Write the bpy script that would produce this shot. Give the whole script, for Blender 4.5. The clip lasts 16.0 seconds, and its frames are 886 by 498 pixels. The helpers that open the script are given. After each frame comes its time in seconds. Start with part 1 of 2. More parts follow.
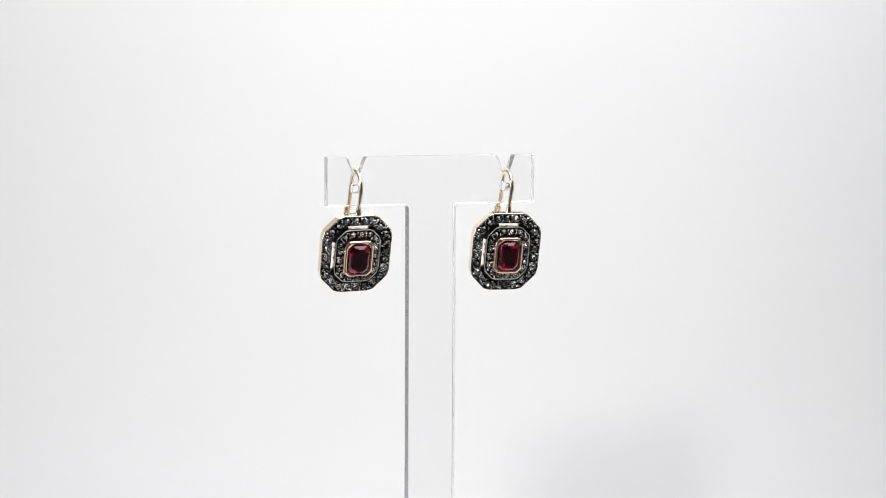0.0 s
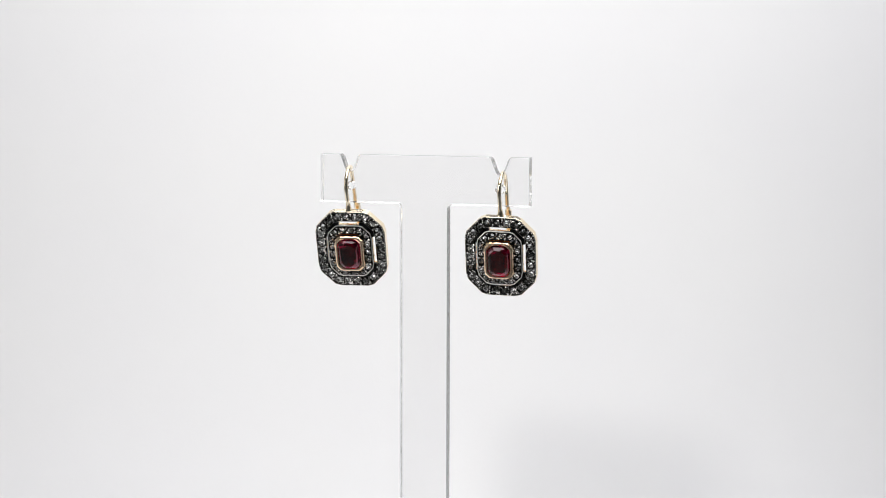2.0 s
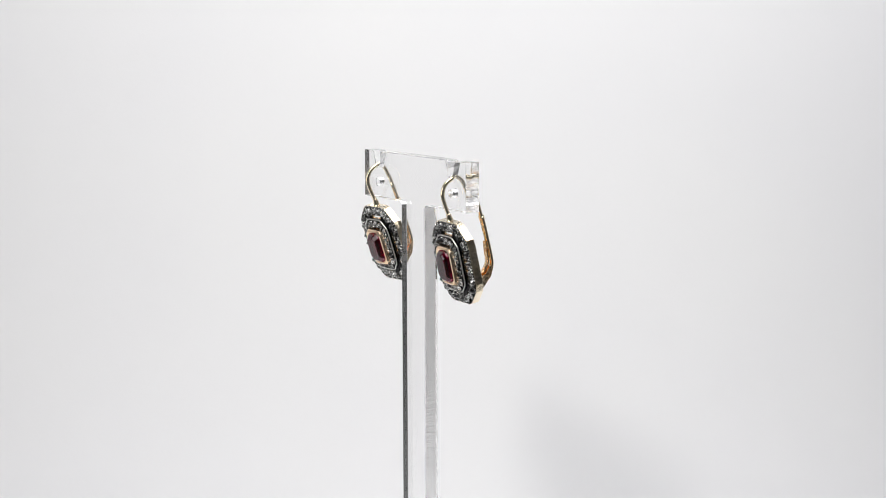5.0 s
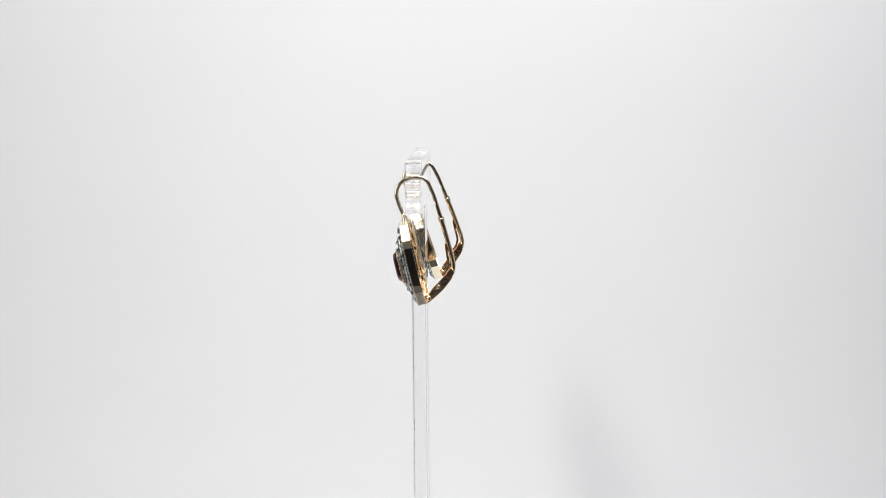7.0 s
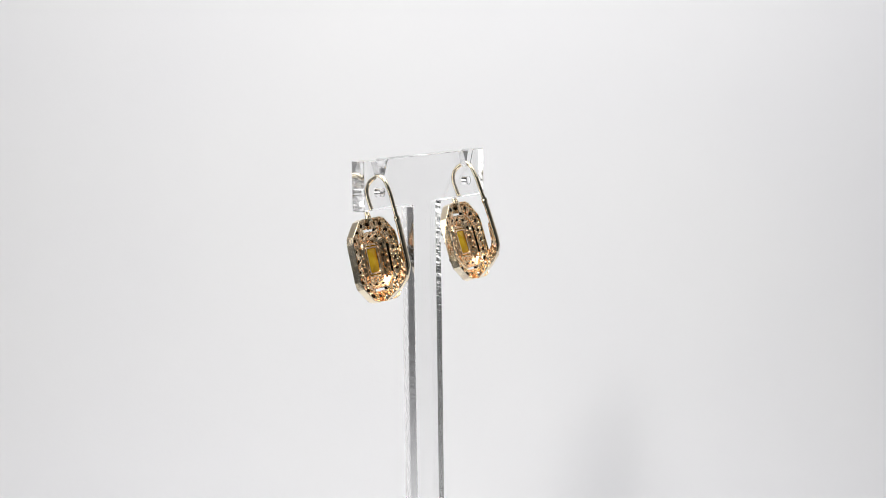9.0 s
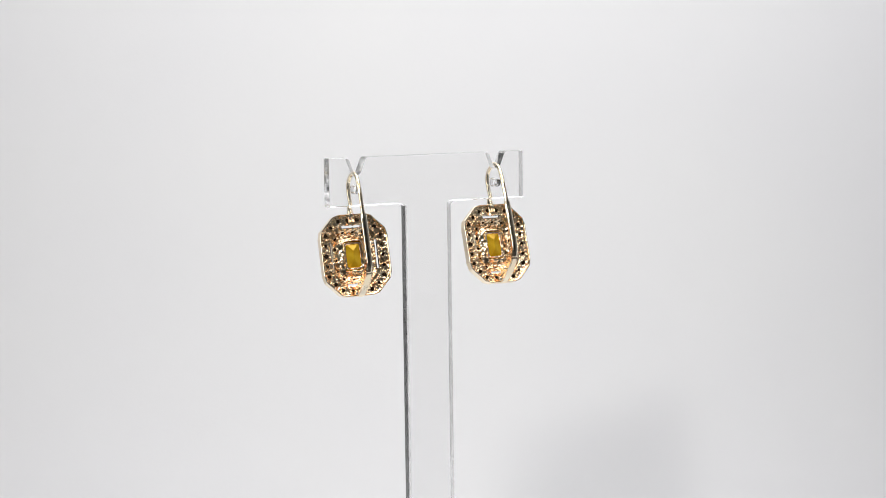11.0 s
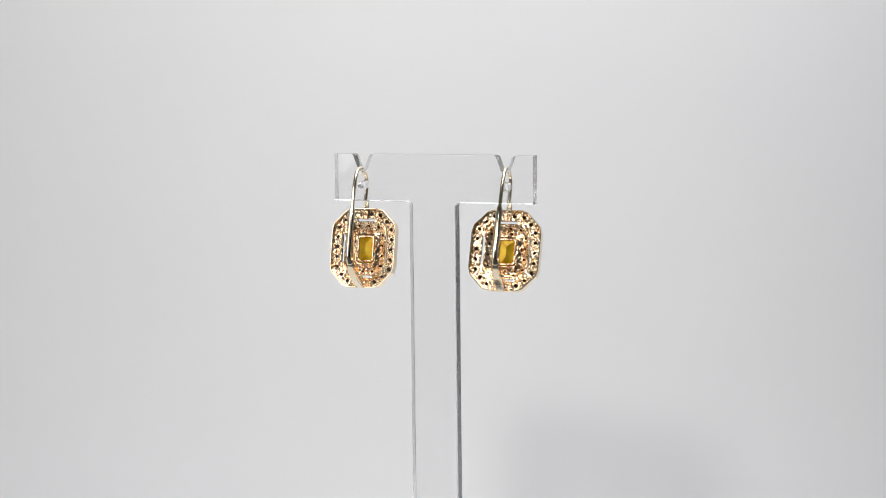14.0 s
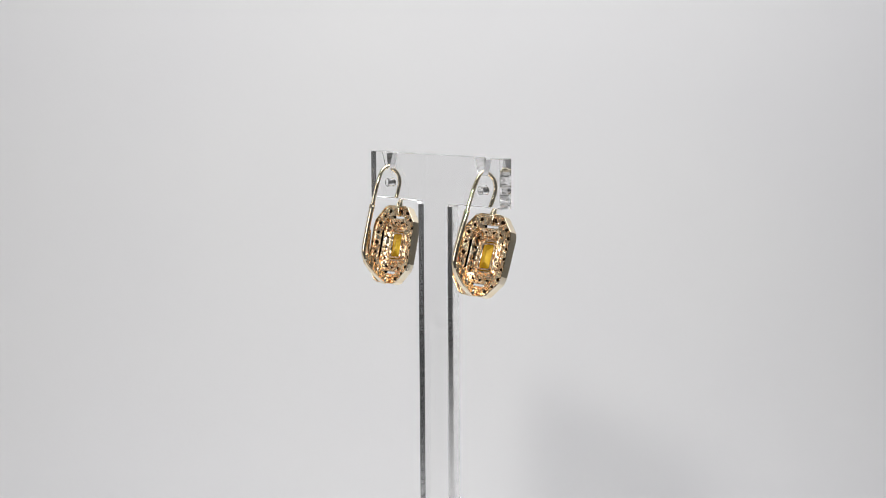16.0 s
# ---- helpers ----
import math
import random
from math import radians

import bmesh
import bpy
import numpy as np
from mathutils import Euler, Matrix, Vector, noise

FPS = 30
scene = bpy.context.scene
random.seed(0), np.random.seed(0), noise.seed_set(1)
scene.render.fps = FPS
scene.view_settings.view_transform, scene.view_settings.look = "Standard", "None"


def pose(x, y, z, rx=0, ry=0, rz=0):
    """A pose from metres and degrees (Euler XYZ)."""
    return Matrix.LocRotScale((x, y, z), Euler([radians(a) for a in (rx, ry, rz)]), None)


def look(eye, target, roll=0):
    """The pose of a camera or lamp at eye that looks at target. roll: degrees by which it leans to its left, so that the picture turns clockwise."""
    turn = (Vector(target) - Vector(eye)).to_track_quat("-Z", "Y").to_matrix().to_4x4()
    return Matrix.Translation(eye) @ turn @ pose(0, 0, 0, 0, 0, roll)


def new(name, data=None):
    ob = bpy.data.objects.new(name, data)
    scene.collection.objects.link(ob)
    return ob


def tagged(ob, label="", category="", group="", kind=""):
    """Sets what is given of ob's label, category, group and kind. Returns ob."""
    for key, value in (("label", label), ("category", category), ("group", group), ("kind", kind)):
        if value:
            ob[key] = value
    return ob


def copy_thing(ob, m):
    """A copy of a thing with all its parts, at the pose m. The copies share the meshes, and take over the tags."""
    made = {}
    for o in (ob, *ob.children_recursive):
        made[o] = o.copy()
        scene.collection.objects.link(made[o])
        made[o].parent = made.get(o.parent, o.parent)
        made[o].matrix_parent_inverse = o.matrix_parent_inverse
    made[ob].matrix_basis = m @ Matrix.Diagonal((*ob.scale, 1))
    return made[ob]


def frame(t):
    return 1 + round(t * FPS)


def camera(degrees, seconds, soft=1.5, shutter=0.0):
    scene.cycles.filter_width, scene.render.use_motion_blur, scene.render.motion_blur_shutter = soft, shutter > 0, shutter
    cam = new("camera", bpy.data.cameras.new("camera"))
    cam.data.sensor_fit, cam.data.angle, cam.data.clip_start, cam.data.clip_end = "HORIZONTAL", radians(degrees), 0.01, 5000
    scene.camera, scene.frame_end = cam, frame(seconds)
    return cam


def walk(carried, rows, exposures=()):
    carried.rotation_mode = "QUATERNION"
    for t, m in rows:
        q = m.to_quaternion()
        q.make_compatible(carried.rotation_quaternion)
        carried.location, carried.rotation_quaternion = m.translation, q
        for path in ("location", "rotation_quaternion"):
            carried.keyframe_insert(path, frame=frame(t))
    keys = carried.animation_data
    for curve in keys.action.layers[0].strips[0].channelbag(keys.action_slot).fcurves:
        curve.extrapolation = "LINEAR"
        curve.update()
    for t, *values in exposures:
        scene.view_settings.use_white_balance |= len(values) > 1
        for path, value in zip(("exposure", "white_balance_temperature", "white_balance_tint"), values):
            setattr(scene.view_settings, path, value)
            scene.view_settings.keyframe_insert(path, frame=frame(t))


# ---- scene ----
cam = camera(28.49, 16.0, soft=0.6)
EYE = (0.00309, -0.39129, 0.16494)
SIGHT = look(EYE, (0.00309, -0.39129 + math.cos(radians(6.735)), 0.16494 - math.sin(radians(6.735))), -0.23)
walk(cam, [(0.0, SIGHT), (16.0, SIGHT)],
     [(0.0, 0.03), (1.0, 0.0), (2.5, -0.015), (3.5, -0.04), (7.0, -0.09), (8.5, -0.1), (12.5, -0.23), (14.5, -0.36), (16.0, -0.38)])

# ---- light ----
world = bpy.data.worlds.new("studio")
scene.world = world
world.use_nodes = True
world.node_tree.nodes["Background"].inputs[0].default_value = (0.5, 0.5, 0.5, 1)
world.node_tree.nodes["Background"].inputs[1].default_value = 0.05


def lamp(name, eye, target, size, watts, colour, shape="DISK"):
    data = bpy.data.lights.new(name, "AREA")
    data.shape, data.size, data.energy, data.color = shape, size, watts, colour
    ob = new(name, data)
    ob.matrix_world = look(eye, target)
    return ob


lamp("key_lamp", (-0.145, -0.43, 0.39), (0, 0.05, 0.11), 0.06, 1.05, (1.0, 0.985, 0.97))
lamp("round_softbox", (-0.56, -0.31, 0.243), (0, 0, 0.12), 0.44, 0.42, (1.0, 0.985, 0.97)).data.spread = radians(110)
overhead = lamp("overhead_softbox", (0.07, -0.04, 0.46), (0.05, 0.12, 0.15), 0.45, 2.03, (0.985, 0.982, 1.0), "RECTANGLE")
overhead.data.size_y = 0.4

# clear plastic and cut stones need many inner reflections
scene.cycles.max_bounces, scene.cycles.glossy_bounces, scene.cycles.transmission_bounces = 32, 24, 32


# ---- materials ----
def material(name, base, rough, metal=0.0, **more):
    m = bpy.data.materials.new(name)
    m.use_nodes = True
    b = m.node_tree.nodes["Principled BSDF"]
    b.inputs["Base Color"].default_value = (*base, 1)
    b.inputs["Roughness"].default_value = rough
    b.inputs["Metallic"].default_value = metal
    for key, value in more.items():
        b.inputs[key.replace("_", " ")].default_value = value
    return m


def node(m, kind, **values):
    n = m.node_tree.nodes.new(kind)
    for key, value in values.items():
        n.inputs[key.replace("_", " ")].default_value = value
    return n


def link(m, a, out, b, into):
    m.node_tree.links.new(a.outputs[out], b.inputs[into])


def grain(m, scale, strength, distance, stretch=(1, 1, 1), kind="ShaderNodeTexNoise"):
    """Fine relief."""
    b = m.node_tree.nodes["Principled BSDF"]
    at, way = node(m, "ShaderNodeTexCoord"), node(m, "ShaderNodeMapping", Scale=stretch)
    tex = node(m, kind, Scale=scale)
    bump = node(m, "ShaderNodeBump", Strength=strength, Distance=distance)
    link(m, at, "Object", way, "Vector"), link(m, way, "Vector", tex, "Vector")
    link(m, tex, 0, bump, "Height"), link(m, bump, "Normal", b, "Normal")
    return way


def mottle(m, way, scale, dark, light, lo=0.35, hi=0.65, detail=4.0, into="Base Color"):
    """Colour that varies between two tones."""
    b = m.node_tree.nodes["Principled BSDF"]
    tex, ramp = node(m, "ShaderNodeTexNoise", Scale=scale, Detail=detail), node(m, "ShaderNodeValToRGB")
    ramp.color_ramp.elements[0].position, ramp.color_ramp.elements[1].position = lo, hi
    ramp.color_ramp.elements[0].color, ramp.color_ramp.elements[1].color = (*dark, 1), (*light, 1)
    link(m, way, "Vector", tex, "Vector"), link(m, tex, 0, ramp, 0), link(m, ramp, 0, b, into)


PAPER = material("white_paper", (0.86, 0.86, 0.865), 0.85)
mottle(PAPER, grain(PAPER, 900, 0.08, 0.0002), 9, (0.85, 0.85, 0.86), (0.87, 0.87, 0.87))
DARK = material("dark_table_laminate", (0.06, 0.06, 0.06), 0.5)
mottle(DARK, grain(DARK, 300, 0.15, 0.001), 5, (0.05, 0.05, 0.052), (0.07, 0.07, 0.07))
PALE = material("light_grey_bounce_wall", (0.36, 0.36, 0.36), 0.7)
mottle(PALE, grain(PALE, 60, 0.2, 0.002), 3, (0.34, 0.34, 0.34), (0.38, 0.38, 0.38))
PAINT = material("dark_grey_wall_paint", (0.17, 0.17, 0.17), 0.8)
mottle(PAINT, grain(PAINT, 60, 0.2, 0.002), 3, (0.155, 0.155, 0.157), (0.185, 0.185, 0.185))
ACRYLIC = material("clear_acrylic", (1.0, 1.0, 1.0), 0.0, IOR=1.44, Transmission_Weight=1.0)
CUT = material("cut_acrylic_edge", (0.99, 0.99, 0.99), 0.12, IOR=1.44, Transmission_Weight=1.0)
grain(CUT, 750, 0.35, 0.0002, (0.3, 0.3, 1.2))
GOLD = material("polished_pale_gold", (0.95, 0.84, 0.64), 0.11, 1.0)
mottle(GOLD, grain(GOLD, 700, 0.1, 0.0002), 260, (0.94, 0.8, 0.57), (0.96, 0.87, 0.7))
CAST = material("cast_rose_gold", (0.95, 0.7, 0.42), 0.19, 1.0)
mottle(CAST, grain(CAST, 1100, 0.6, 0.0003, kind="ShaderNodeTexVoronoi"), 330, (0.92, 0.61, 0.34), (1.0, 0.85, 0.61))
ROSE = material("polished_rose_gold", (0.95, 0.73, 0.53), 0.18, 1.0)
mottle(ROSE, grain(ROSE, 700, 0.15, 0.0002), 260, (0.9, 0.64, 0.43), (0.98, 0.79, 0.6))
BLACK = material("blackened_silver", (0.07, 0.07, 0.07), 0.3, 1.0)
mottle(BLACK, grain(BLACK, 1400, 0.7, 0.0004), 900, (0.006, 0.006, 0.006), (0.05, 0.05, 0.048), 0.45, 0.75)
SILVER = material("polished_silver", (0.85, 0.84, 0.82), 0.36, 1.0)
mottle(SILVER, grain(SILVER, 1200, 0.3, 0.0002), 700, (0.7, 0.69, 0.67), (0.96, 0.95, 0.93))
# pale tones up to 0.85 paint glints onto the dark beads
BEADS = material("glint_toned_dark_silver", (0.4, 0.4, 0.39), 0.25, 1.0)
mottle(BEADS, grain(BEADS, 2500, 0.3, 0.0002), 800, (0.05, 0.05, 0.05), (0.85, 0.85, 0.82))
# hard near-black to near-white mottle paints sparkle into the grain colour
CHIP = material("glint_toned_silver_grain", (0.8, 0.8, 0.78), 0.14, 1.0)
mottle(CHIP, grain(CHIP, 3000, 0.2, 0.0002), 900, (0.03, 0.03, 0.03), (0.97, 0.97, 0.95), 0.46, 0.51)
STONE = material("grey_rose_cut_diamond", (0.9, 0.9, 0.88), 0.03, IOR=2.4, Transmission_Weight=1.0)
# random near-black or clear stone colours add to the sparkle contrast
way = node(STONE, "ShaderNodeObjectInfo")
ramp = node(STONE, "ShaderNodeValToRGB")
ramp.color_ramp.elements[0].position, ramp.color_ramp.elements[1].position = 0.4, 0.65
ramp.color_ramp.elements[0].color, ramp.color_ramp.elements[1].color = (0.04, 0.04, 0.038, 1), (1.0, 1.0, 0.98, 1)
link(STONE, way, "Random", ramp, 0), link(STONE, ramp, 0, STONE.node_tree.nodes["Principled BSDF"], "Base Color")
SEAT_SHADE = material("dark_seat_shade", (0.03, 0.018, 0.01), 0.15, Specular_IOR_Level=0.25)
RUBY = material("deep_red_ruby", (0.24, 0.0005, 0.022), 0.01, IOR=1.7, Transmission_Weight=1.0)
# amber reflection in the red stone's back, painted as its colour
AMBER_TINT = material("amber_reflection_tint", (0.7, 0.42, 0.015), 0.2, 0.35)
mottle(AMBER_TINT, grain(AMBER_TINT, 500, 0.2, 0.0002), 400, (0.6, 0.33, 0.01), (0.85, 0.55, 0.03))


# ---- building ----
def part(name, bm, mat, parent=None, label="", smooth=False):
    mesh = bpy.data.meshes.new(name)
    bmesh.ops.recalc_face_normals(bm, faces=bm.faces)
    bm.to_mesh(mesh)
    bm.free()
    for m in mat if isinstance(mat, (list, tuple)) else [mat]:
        mesh.materials.append(m)
    for f in mesh.polygons:
        f.use_smooth = smooth
    ob = new(name, mesh)
    ob.parent = parent
    if label:
        ob["label"] = label
    return ob


def shared(name, mesh, m, parent):
    ob = new(name, mesh)
    ob.parent = parent
    ob.matrix_local = m
    return ob


def box(x0, x1, y0, y1, z0, z1):
    bm = bmesh.new()
    bmesh.ops.create_cube(bm, size=1, matrix=Matrix.Translation(((x0 + x1) / 2, (y0 + y1) / 2, (z0 + z1) / 2))
                          @ Matrix.Diagonal((x1 - x0, y1 - y0, z1 - z0, 1)))
    return bm


def loft(bm, loops, ring=True, caps=False):
    """Faces between loops of equal length; ring: the last joins the first."""
    rows = [[bm.verts.new(v) for v in loop] for loop in loops]
    n = len(rows[0])
    for a, b in zip(rows, rows[1:] + rows[:1] if ring else rows[1:]):
        for i in range(n):
            bm.faces.new((a[i], a[(i + 1) % n], b[(i + 1) % n], b[i]))
    if caps:
        bm.faces.new(rows[0]), bm.faces.new(rows[-1])
    return bm


def smooth_path(points, steps=6):
    """A Catmull-Rom line through points."""
    p = [Vector(v) for v in points]
    p = [2 * p[0] - p[1]] + p + [2 * p[-1] - p[-2]]
    out = []
    for i in range(1, len(p) - 2):
        for k in range(steps):
            t = k / steps
            out.append(0.5 * (2 * p[i] + (p[i + 1] - p[i - 1]) * t + (2 * p[i - 1] - 5 * p[i] + 4 * p[i + 1] - p[i + 2]) * t * t
                              + (3 * p[i] - p[i - 1] - 3 * p[i + 1] + p[i + 2]) * t ** 3))
    return out + [p[-2]]


def sweep(path, section, scale=None):
    """A section (across x, across the path) carried along a path in the plane x = 0."""
    loops = []
    for i, c in enumerate(path):
        t = (path[min(i + 1, len(path) - 1)] - path[max(i - 1, 0)]).normalized()
        side = Vector((0, -t.z, t.y))
        k = scale(i / (len(path) - 1)) if scale else 1
        loops.append([c + Vector((a * k, 0, 0)) + side * b * k for a, b in section])
    return loft(bmesh.new(), loops, ring=False, caps=True)


def round_section(r, n=10):
    return [(r * math.cos(2 * math.pi * i / n), r * math.sin(2 * math.pi * i / n)) for i in range(n)]


def flat_section(w, d, b):
    w, d = w / 2, d / 2
    return [(w, -d + b), (w, d - b), (w - b, d), (-w + b, d), (-w, d - b), (-w, -d + b), (-w + b, -d), (w - b, -d)]


# ---- the studio ----
def studio():
    tagged(part("floor", box(-1.3, 1.3, -1.5, 1.1, -0.05, 0), DARK), "plain dark grey floor under the paper sweep", "floor", kind="structure")
    tagged(part("ceiling", box(-1.3, 1.3, -1.5, 1.1, 1.4, 1.45), PAINT), "plain dark grey ceiling", "ceiling", kind="structure")
    for name, b in (("wall_north", (-1.3, 1.3, 1.1, 1.15)), ("wall_south", (-1.3, 1.3, -1.55, -1.5)),
                    ("bounce_wall_east", (0.61, 0.66, -1.5, 1.1)), ("bounce_wall_west", (-0.69, -0.64, -1.5, 1.1))):
        # unseen side walls, lighter and set close to bounce light onto the metal
        white = name in ("bounce_wall_east", "bounce_wall_west")
        tagged(part(name, box(*b, 0 if white else -0.05, 1.4 if white else 1.45), PALE if white else PAINT), ("unseen light grey bounce" if white else "plain dark grey") + " wall of the small studio", "wall", kind="structure")
    line = [(-0.07, 0.0005)]
    line += [(0.16 + 0.015 * math.sin(a), 0.0155 - 0.015 * math.cos(a)) for a in (math.pi / 2 * i / 24 for i in range(25))]
    line += [(0.175 + 0.01 * i / 6, 0.0155 + 0.8 * i / 6) for i in range(1, 7)]
    bm, t = bmesh.new(), 0.0005
    loops = []
    for i, (y, z) in enumerate(line):
        a, b = line[max(i - 1, 0)], line[min(i + 1, len(line) - 1)]
        d = Vector((b[0] - a[0], b[1] - a[1])).normalized() * t
        loops.append([(-0.6, y - d.y, z + d.x), (0.6, y - d.y, z + d.x), (0.6, y + d.y, z - d.x), (-0.6, y + d.y, z - d.x)])
    loft(bm, loops, ring=False, caps=True)
    tagged(part("backdrop", bm, PAPER, smooth=True), "seamless white paper sweep rising behind the stand", "backdrop", kind="structure")


# ---- the stand: a clear T-shaped plate in a base ----
TOP, THICK, HALF, BAR, POST = 0.14, 0.00326, 0.024, 0.01082, 0.00547
NOTCH, HOLE_DROP = 0.0173, 0.0071
LEAN = pose(-0.00023, -0.0024, TOP) @ pose(0, 0, 0, 0.23) @ pose(0, 0, 0, 0, 0.49)


def outline():
    def notch(c):
        return [(c - 0.0024, 0), (c - 0.0019, -0.0004), (c - 0.0009, -0.0031), (c - 0.0005, -0.0037), (c, -0.0039),
                (c + 0.0005, -0.0037), (c + 0.0009, -0.0031), (c + 0.0019, -0.0004), (c + 0.0024, 0)]
    foot = -TOP + 0.003
    return ([(-HALF, -BAR), (-HALF, 0)] + notch(-NOTCH) + notch(NOTCH) + [(HALF, 0), (HALF, -BAR), (POST + 0.0006, -BAR),
            (POST, -BAR - 0.0006), (POST, foot), (-POST, foot), (-POST, -BAR - 0.0006), (-POST - 0.0006, -BAR)])


def earring_stand():
    root = tagged(new("earring_stand"), "clear acrylic T-shaped earring stand, polished faces and sawn edges", "earring stand")
    curve = bpy.data.curves.new("plate", "CURVE")
    curve.dimensions, curve.fill_mode, curve.extrude, curve.bevel_depth, curve.bevel_resolution, curve.offset = "2D", "BOTH", THICK / 2 - 0.0001, 0.0001, 0, -0.0001
    circles = [[(s * NOTCH + 0.00095 * math.cos(a), -HOLE_DROP + 0.00095 * math.sin(a)) for a in (math.pi * i / 12 for i in range(24))] for s in (-1, 1)]
    for points in (outline(), *circles):
        sp = curve.splines.new("POLY")
        sp.points.add(len(points) - 1)
        sp.use_cyclic_u = True
        for q, (x, z) in zip(sp.points, points):
            q.co = (x, z, 0, 1)
    tmp = bpy.data.objects.new("plate", curve)
    bm = bmesh.new()
    bm.from_mesh(tmp.to_mesh())
    bpy.data.objects.remove(tmp)
    bmesh.ops.remove_doubles(bm, verts=bm.verts, dist=2e-6)
    bmesh.ops.transform(bm, matrix=LEAN @ pose(0, 0, 0, 90), verts=bm.verts)
    bmesh.ops.recalc_face_normals(bm, faces=bm.faces)
    for f in bm.faces:
        f.material_index = 0 if abs(f.normal.y) > 0.9 else 1
    part("plate", bm, (ACRYLIC, CUT), root)
    bm = box(-0.02, 0.02, -0.02, 0.016, 0.001, 0.0042)
    bmesh.ops.bevel(bm, geom=bm.edges[:], offset=0.0003, segments=2, affect="EDGES")
    part("base", bm, ACRYLIC, root)
    return root


# ---- the earrings ----
MM = 0.001
HX, HZ, CUTOFF = 8.02, 9.15, 3.85


def eight(off, y, least=0.3, tall=1.0, rise=0.0):
    """An eight-sided loop, off millimetres inside the outer edge, with eased corners."""
    a, b = HX - off, HZ - off
    c = min(max(CUTOFF - 0.586 * off, least), a * 0.6)
    corner = []
    for sx, sz in ((1, 1), (-1, 1), (-1, -1), (1, -1)):
        two = [(sx * a, sz * (b - c)), (sx * (a - c), sz * b)]
        corner += two if sx * sz > 0 else two[::-1]
    out, n = [], 8
    for i, (x, z) in enumerate(corner):
        e = 0.11
        for (u, w), k in ((corner[i - 1], e), (corner[(i + 1) % n], e)):
            out.append((x + (u - x) * k, y, z + (w - z) * k))
    bow = lambda v: (v[0] * (1 + 0.012 * (1 - abs(v[2]) / b)), v[1], v[2] * (1 + 0.012 * (1 - abs(v[0]) / a)))
    return [(MM * x, MM * yy, MM * (tall * z + rise)) for x, yy, z in map(bow, out)]


def ring_of(profile, *more):
    return loft(bmesh.new(), [eight(o, y, *more) for o, y in profile])


def solid_of(profile, *more):
    return loft(bmesh.new(), [eight(o, y, *more) for o, y in profile], ring=False, caps=True)


def along(off, count, start=0.0):
    """Even places along the loop, with the direction of travel."""
    loop = [Vector(v) for v in eight(off, 0)]
    lengths = [(loop[(i + 1) % len(loop)] - v).length for i, v in enumerate(loop)]
    total, out = sum(lengths), []
    for k in range(count):
        d = (k + start) / count * total
        i = 0
        while d > lengths[i]:
            d -= lengths[i]
            i += 1
        way = (loop[(i + 1) % len(loop)] - loop[i]).normalized()
        out.append((loop[i] + way * d, way))
    return out


def rose_cut(r, seed):
    """A hand-cut stone: uneven rings of facets up to a small off-centre top."""
    rng = random.Random(seed)
    bm = bmesh.new()
    rings, n = [], 8
    for k, h, turn in ((1.0, 0.0, 0), (1.0, 0.18, 0), (0.8, 0.56, 0.4), (0.52, 0.88, 0.0), (0.22, 1.1, 0.4)):
        rings.append([(r * k * math.cos(turn + 2 * math.pi * i / n) * rng.uniform(0.86, 1.06), -r * h * rng.uniform(0.78, 1.15),
                       r * k * math.sin(turn + 2 * math.pi * i / n) * rng.uniform(0.86, 1.06)) for i in range(n)])
    loft(bm, rings, ring=False, caps=True)
    bmesh.ops.triangulate(bm, faces=bm.faces)
    bmesh.ops.recalc_face_normals(bm, faces=bm.faces)
    mesh = bpy.data.meshes.new("stone")
    bm.to_mesh(mesh)
    bm.free()
    mesh.materials.append(STONE)
    return mesh


def tilted(y, z, rx=12.9):
    """Millimetres behind and above the middle, upright, into the leaning earring's space."""
    c, s = math.cos(radians(rx)), math.sin(radians(rx))
    return (0, MM * (y * c + z * s), MM * (-y * s + z * c))


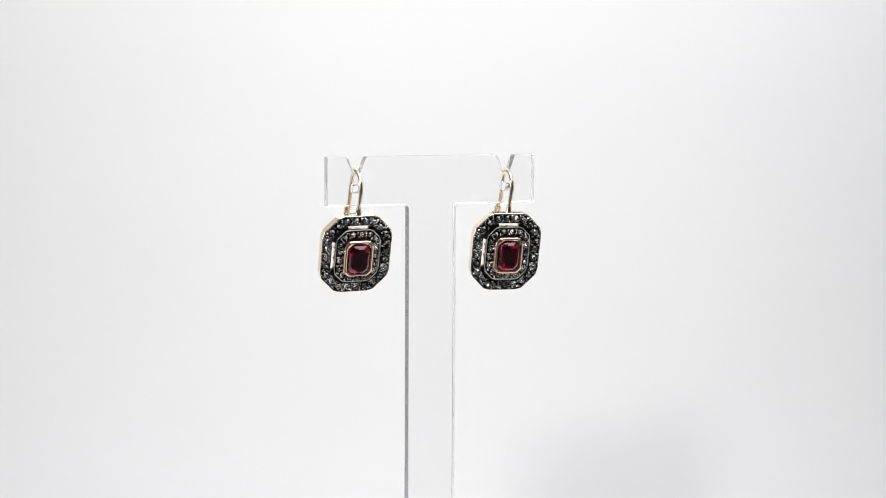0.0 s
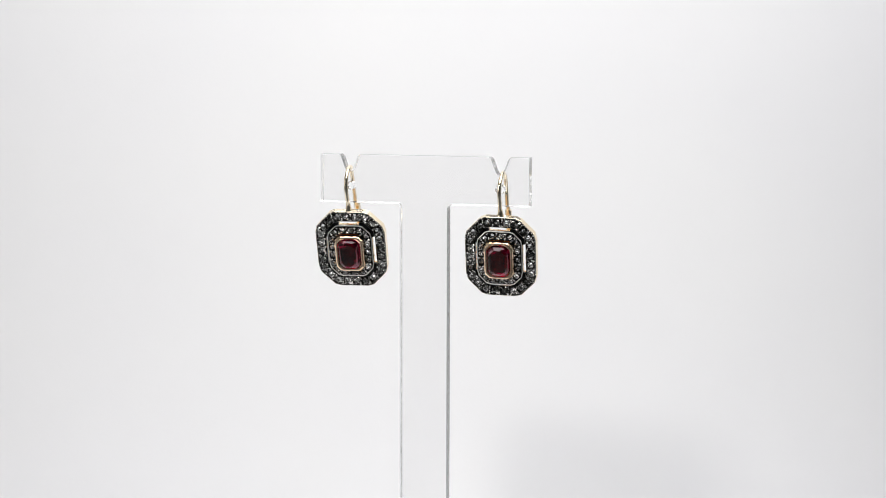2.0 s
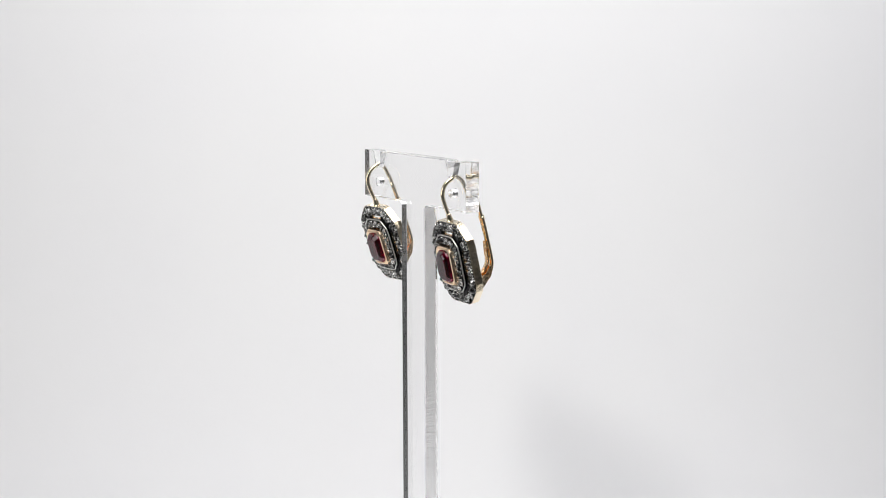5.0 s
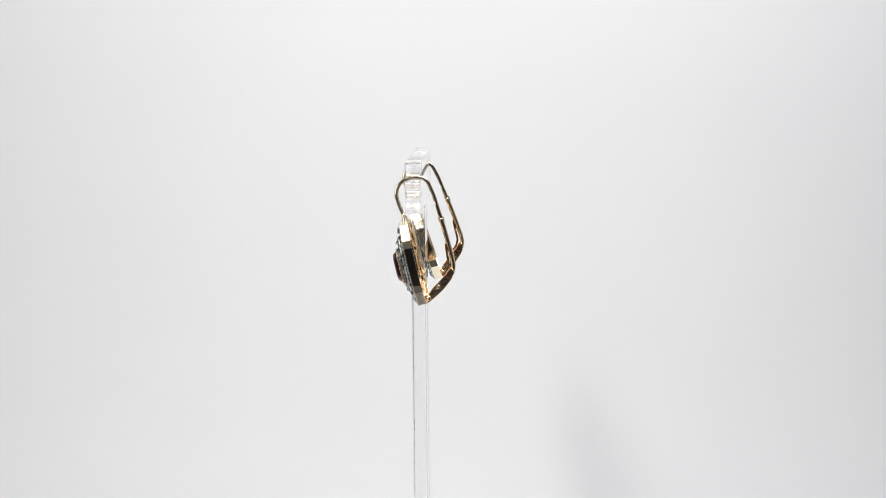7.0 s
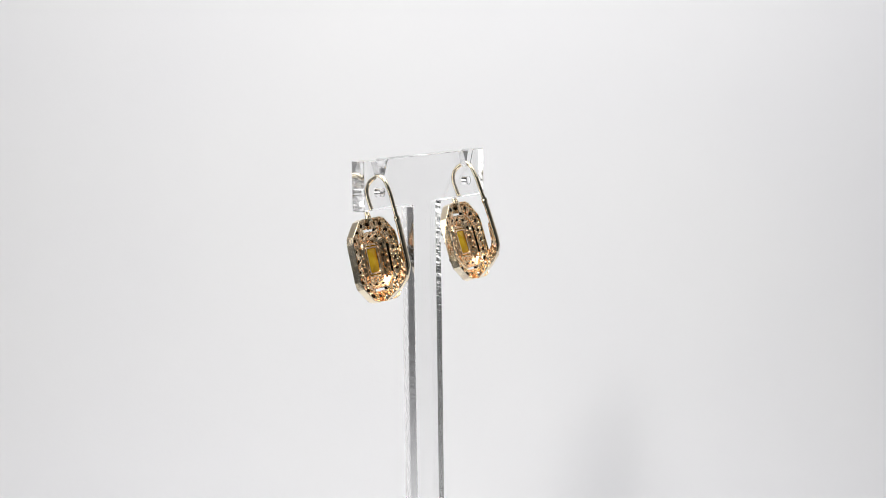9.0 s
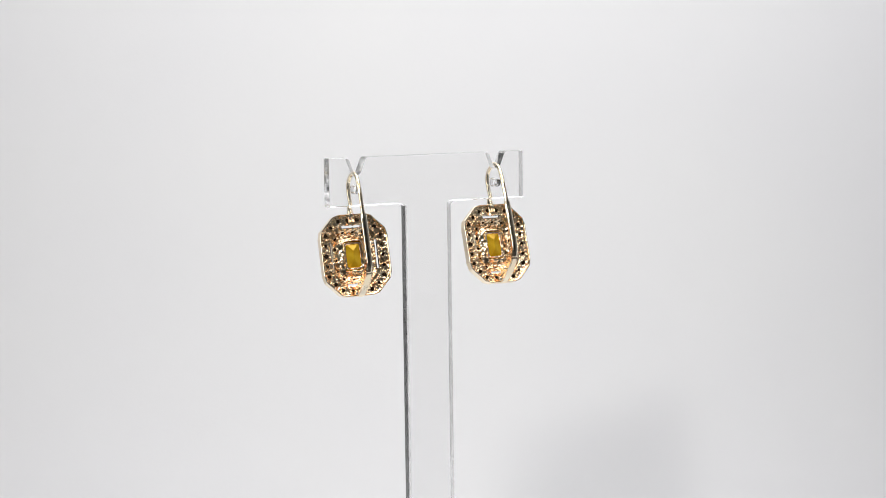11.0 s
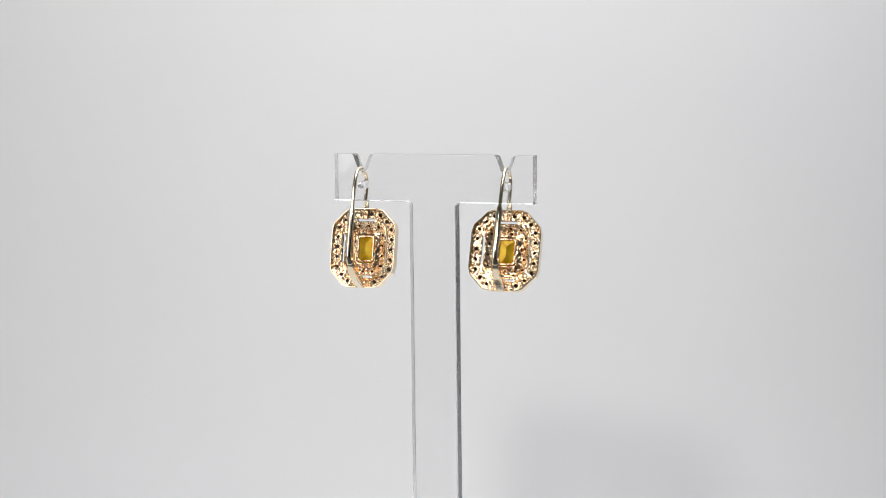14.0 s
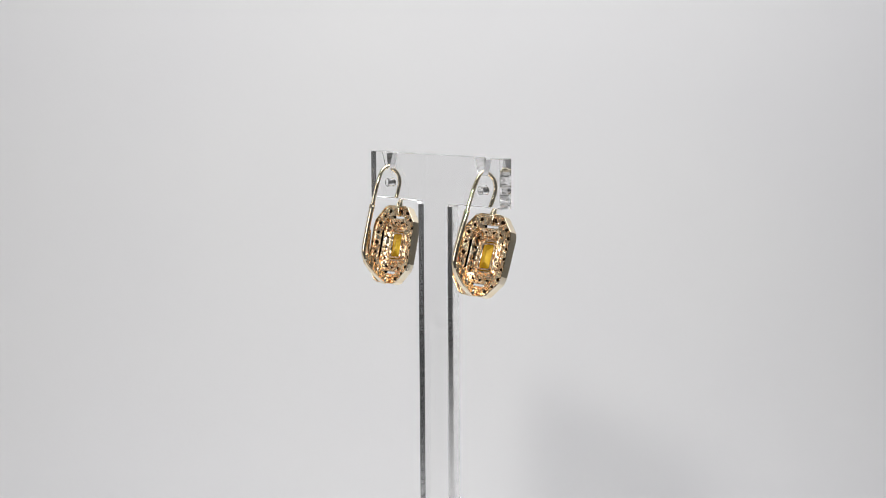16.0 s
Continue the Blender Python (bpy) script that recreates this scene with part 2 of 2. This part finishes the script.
def earring():
    root = tagged(new("earring"), "gold lever-back earring, octagonal grey stone clusters round a red stone", "earring", "pair of earrings")
    part("outer_frame", ring_of([(0.15, -0.5), (0.17, -0.92), (0.28, -1.03), (0.42, -0.98), (0.5, -0.7), (2.0, -0.7), (2.05, -0.95), (2.28, -0.98), (2.36, -0.88), (2.36, -0.3), (0.15, -0.3)]),
         BLACK, root, "blackened silver front frame")
    part("side_wall", ring_of([(0.0, -0.88), (0.0, 0.8), (0.06, 0.88), (0.18, 0.88), (0.24, 0.8), (0.28, -0.28), (0.14, -0.29), (0.13, -0.94), (0.05, -0.95)]), GOLD, root, "polished gold side wall")
    part("gallery", ring_of([(0.26, 0.3), (0.6, 0.12), (1.3, 0.02), (2.2, 0.0), (2.36, -0.12), (2.36, -0.29), (0.26, -0.29)]), CAST, root, "cast gold back with open stone seats")
    for sx in (-1, 1):
        for sz in (-1, 1):
            for name, mat, front, rear in (("bridge", BLACK, -1.3, -0.6), ("bridge_back", CAST, -0.597, -0.1)):
                loops = []
                for y in (front, rear):
                    a, b = eight(2.3, y), eight(3.0, y)
                    i = [k for k in range(16) if sx * a[k][0] > 0 and sz * a[k][2] > 0]
                    i.sort(key=lambda k: a[k][0] * sx)
                    loops.append([a[k] for k in i] + [b[k] for k in reversed(i)])
                part(name, loft(bmesh.new(), loops, ring=False, caps=True), mat, root)
    part("inner_frame", ring_of([(2.96, -1.22), (2.98, -1.75), (3.25, -1.8), (4.85, -2.25), (4.85, -1.8)]), BLACK, root, "blackened silver inner frame")
    part("rim", ring_of([(2.92, -1.7), (2.89, -1.85), (2.94, -1.98), (3.01, -2.01), (3.08, -1.97), (3.11, -1.83), (3.07, -1.7)]), SILVER, root, "bright silver rim wire")
    part("inner_gallery", ring_of([(2.93, -1.19), (2.93, -0.46), (3.0, -0.4), (3.12, -0.44), (4.25, -1.36), (4.5, -1.48), (4.75, -1.42), (5.5, -1.0), (5.75, -0.94), (5.88, -1.0), (5.9, -1.7), (4.85, -1.79), (3.9, -1.6), (3.02, -1.21)]),
         CAST, root, "cast gold hollow behind the inner stones")
    bezel = part("bezel", ring_of([(4.6, -2.2), (4.68, -2.9), (4.85, -3.2), (5.1, -3.3), (5.36, -3.24), (5.5, -3.1), (5.52, -2.2)], 1.0, 0.95, -0.22), ROSE, root, "polished rose gold bezel")
    part("red_stone", solid_of([(7.0, -1.45), (6.3, -1.9), (5.54, -2.6), (5.54, -3.1), (5.66, -3.5), (5.95, -3.95), (6.25, -4.25), (6.45, -4.3)], 1.0, 0.95, -0.22), RUBY, bezel, "step-cut deep red stone")
    setting = part("collar_frame", ring_of([(5.86, -1.1), (5.9, -0.85), (6.0, -0.76), (6.28, -0.78), (6.4, -0.92), (6.42, -1.2)], 0.3, 0.94), CAST, root, "raised gold frame round the amber-tinted back of the red stone")
    part("gem_keel", ring_of([(5.7, -1.75), (5.9, -1.5), (6.36, -1.2), (6.42, -1.08), (8.0, -0.6), (8.0, -0.9), (6.4, -1.6)]), AMBER_TINT, setting, "faceted back of the red stone, amber reflection put into its colour")
    rng = random.Random(7)
    cuts = [rose_cut(MM, i) for i in range(9)]
    bead = bmesh.new()
    for off, count, r, y in ((1.35, 24, 0.92, -0.82), (3.95, 17, 0.68, -2.08)):
        for p, way in along(off, count, 0.5):
            s = r * rng.uniform(0.88, 1.06)
            turn = Matrix.Rotation(rng.uniform(0, 6.28), 4, "Y") @ pose(0, 0, 0, rng.uniform(-6, 6), 0, rng.uniform(-6, 6))
            shared("stone", cuts[rng.randrange(9)], Matrix.Translation(p + Vector((0, y * MM, 0))) @ turn @ Matrix.Scale(s, 4), root)
        for p, way in along(off, count, 0.0):
            across = way.cross(Vector((0, 1, 0)))
            for k, size in ((-0.82, 0.27), (-0.35, 0.2), (0.35, 0.2), (0.82, 0.27)):
                q = p + across * k * r * MM + way * rng.uniform(-0.15, 0.15) * MM + Vector((0, (y - 0.2) * MM, 0))
                bmesh.ops.create_icosphere(bead, subdivisions=1, radius=size * MM * rng.uniform(0.8, 1.25), matrix=Matrix.Translation(q))
    # grains added between the stones to imitate small white glints
    chip = bmesh.new()
    for off, count, size, y in ((0.72, 46, 0.3, -0.92), (2.0, 36, 0.28, -0.9), (3.5, 26, 0.22, -1.98), (4.45, 20, 0.2, -2.25)):
        for p, way in along(off, count, 0.3):
            turn = Euler([rng.uniform(0, 6.28) for i in range(3)]).to_matrix().to_4x4()
            bmesh.ops.create_icosphere(chip, subdivisions=1, radius=size * MM * rng.uniform(0.7, 1.2),
                                       matrix=Matrix.Translation(p + Vector((0, y * MM, 0)) + way * rng.uniform(-0.3, 0.3) * MM) @ turn @ Matrix.Diagonal((1, 0.7, 1.2, 1)))
    part("sparkle_filling", chip, CHIP, root, "tiny faceted grains added between the stones, toned black and white as sparkle")["kind"] = "stuff"
    for p, way in along(0.24, 88):
        bmesh.ops.create_icosphere(bead, subdivisions=1, radius=0.19 * MM * rng.uniform(0.7, 1.25), matrix=Matrix.Translation(p + Vector((0, -1.0 * MM, 0))))
    part("milgrain", bead, BEADS, root, "tiny dark silver setting beads", smooth=True)["kind"] = "stuff"
    # dark discs laid on the back stand in for shade inside the seat holes
    bm = bmesh.new()
    bmesh.ops.create_cone(bm, cap_ends=True, segments=8, radius1=0.46 * MM, radius2=0.38 * MM, depth=0.3 * MM, matrix=pose(0, 0, 0, -90))
    back = bpy.data.meshes.new("seat_shade")
    bm.to_mesh(back)
    bm.free()
    back.materials.append(SEAT_SHADE)
    for off, count, y in ((1.3, 22, 0.08), (3.8, 14, -0.99)):
        for p, way in along(off, count, 0.5):
            shared("seat_shade", back, Matrix.Translation(p + Vector((0, y * MM, 0))) @ Matrix.Scale(rng.uniform(0.8, 1.15) * (1 if off < 2 else 0.75), 4), root)
    grains = bmesh.new()
    for off, count, y in ((0.62, 52, 0.14), (1.05, 30, 0.05), (1.75, 28, 0.02), (2.2, 34, 0.0), (3.2, 30, -0.55), (4.5, 22, -1.48), (5.1, 14, -1.25)):
        for p, way in along(off, count, 0.2):
            turn = Euler((0, rng.uniform(0, 6.28), 0)).to_matrix().to_4x4()
            bmesh.ops.create_icosphere(grains, subdivisions=2, radius=0.29 * MM * rng.uniform(0.6, 1.25), matrix=Matrix.Translation(
                p + Vector((0, (y + rng.uniform(-0.06, 0.04)) * MM, 0)) + way * rng.uniform(-0.25, 0.25) * MM) @ turn @ Matrix.Diagonal((1, 0.55, 1.4, 1)))
    part("cast_relief", grains, CAST, root, "knobbly cast gold relief round the stone seats", smooth=True)["kind"] = "stuff"
    hook = smooth_path([tilted(y, z) for y, z in ((-1.95, 8.7), (-2.35, 10.2), (-3.2, 12.3), (-3.8, 14.8), (-2.9, 17.0), (-0.1, 18.45), (2.5, 17.75), (4.0, 15.0), (4.9, 12.2), (6.0, 8.6), (6.6, 6.0))])
    part("ear_wire", sweep(hook, round_section(0.46 * MM)), GOLD, root, "thin gold hook wire", smooth=True)
    collar = smooth_path([tilted(-1.85, 8.4), tilted(-2.1, 9.6), tilted(-2.45, 10.5)], 3)
    part("collar", sweep(collar, round_section(0.95 * MM), lambda t: 1.0 - 0.5 * t ** 0.7), GOLD, root, smooth=True)
    tube = smooth_path([tilted(y, z) for y, z in ((5.75, 9.5), (6.5, 7.0), (7.5, 3.2), (8.2, 0.4), (8.4, -1.2), (8.05, -2.9))], 6)
    lever = part("lever", sweep(tube, [(1.4 * u, w) for u, w in round_section(0.54 * MM, 16)], lambda t: 1.0 - 0.12 * t), GOLD, root, "polished gold lever tube", smooth=True)
    tail = smooth_path([tilted(y, z) for y, z in ((8.3, -2.0), (7.8, -3.6), (6.1, -5.9), (3.9, -7.9), (2.75, -8.75))], 6)
    part("lever_tail", sweep(tail, flat_section(1.35 * MM, 0.45 * MM, 0.12 * MM), lambda t: 0.9 + 0.2 * t), GOLD, lever, "bent gold strip running to the hinge")
    part("clasp_ring", sweep([Vector(tilted(5.72, 9.7)), Vector(tilted(5.98, 8.8))], round_section(0.66 * MM, 12)), GOLD, lever, smooth=False)
    leaf = smooth_path([tilted(y, z) for y, z in ((6.75, 4.0), (7.0, 1.8), (7.3, -0.6), (6.6, -2.3), (6.0, -2.9))], 4)
    part("spring_leaf", sweep(leaf, flat_section(1.2 * MM, 0.5 * MM, 0.08 * MM)), CAST, lever, "rose gold spring leaf")
    for side in (-1, 1):
        shape = [(2.6, -7.5), (2.35, -8.9), (3.1, -8.75), (6.05, -6.15), (7.95, -3.75), (8.45, -1.8), (7.7, -1.3), (6.7, -2.8), (3.5, -6.2)]
        bm = loft(bmesh.new(), [[(MM * (side * (0.98 - 0.05 * (y - 2.3)) + d), *tilted(y, z)[1:]) for y, z in shape] for d in (-0.14, 0.14)], ring=False, caps=True)
        bmesh.ops.bevel(bm, geom=bm.edges[:], offset=0.05 * MM, segments=1, affect="EDGES")
        part("hinge_plate", bm, CAST, root, "rose gold hinge cheek")
    for y, z, size, width in ((5.1, -5.35, 0.42, 2.35), (3.0, -7.9, 0.55, 2.4)):
        bm = bmesh.new()
        bmesh.ops.create_cone(bm, cap_ends=True, segments=14, radius1=size * MM, radius2=size * MM, depth=width * MM, matrix=Matrix.Translation(tilted(y, z)) @ pose(0, 0, 0, 0, 90))
        for sx in (-1, 1):
            bmesh.ops.create_icosphere(bm, subdivisions=2, radius=size * MM, matrix=Matrix.Translation(tilted(y, z)) @ Matrix.Translation((sx * width / 2 * MM, 0, 0)) @ Matrix.Diagonal((0.45, 1, 1, 1)))
        part("hinge_pin", bm, GOLD, lever, smooth=True)
    bm = sweep([Vector((0, 0.0001, -0.0078)), Vector((0, 0.0014, -0.0080))], flat_section(2.6 * MM, 1.4 * MM, 0.3 * MM), lambda t: 1 - 0.25 * t)
    part("hinge_base", bm, CAST, root, "cast gold hinge base")
    part("hook_foot", sweep([Vector((0, 0.0004, 0.0068)), Vector((0, 0.0003, 0.0092))], flat_section(1.7 * MM, 0.7 * MM, 0.2 * MM)), CAST, root)
    return root


studio()
stand = earring_stand()
ring_a = earring()
HANG_A = LEAN @ pose(-0.01728, 0.0008, -0.02132, 18.0, -0.7, 3.3)
HANG_B = LEAN @ pose(0.0176, -0.00003, -0.02184, 13.0, 1.0, -0.6)
ring_b = copy_thing(ring_a, HANG_B)


def motions():
    """The stand turns once in about 23 seconds and carries both earrings."""
    def turn(t):
        return pose(0, 0, 0, 0, 0, 16.974 - 15.604 * t)
    times = [0.5 * i for i in range(33)]
    walk(stand, [(t, turn(t)) for t in times])
    walk(ring_a, [(t, turn(t) @ HANG_A) for t in times])
    walk(ring_b, [(t, turn(t) @ HANG_B) for t in times])


motions()
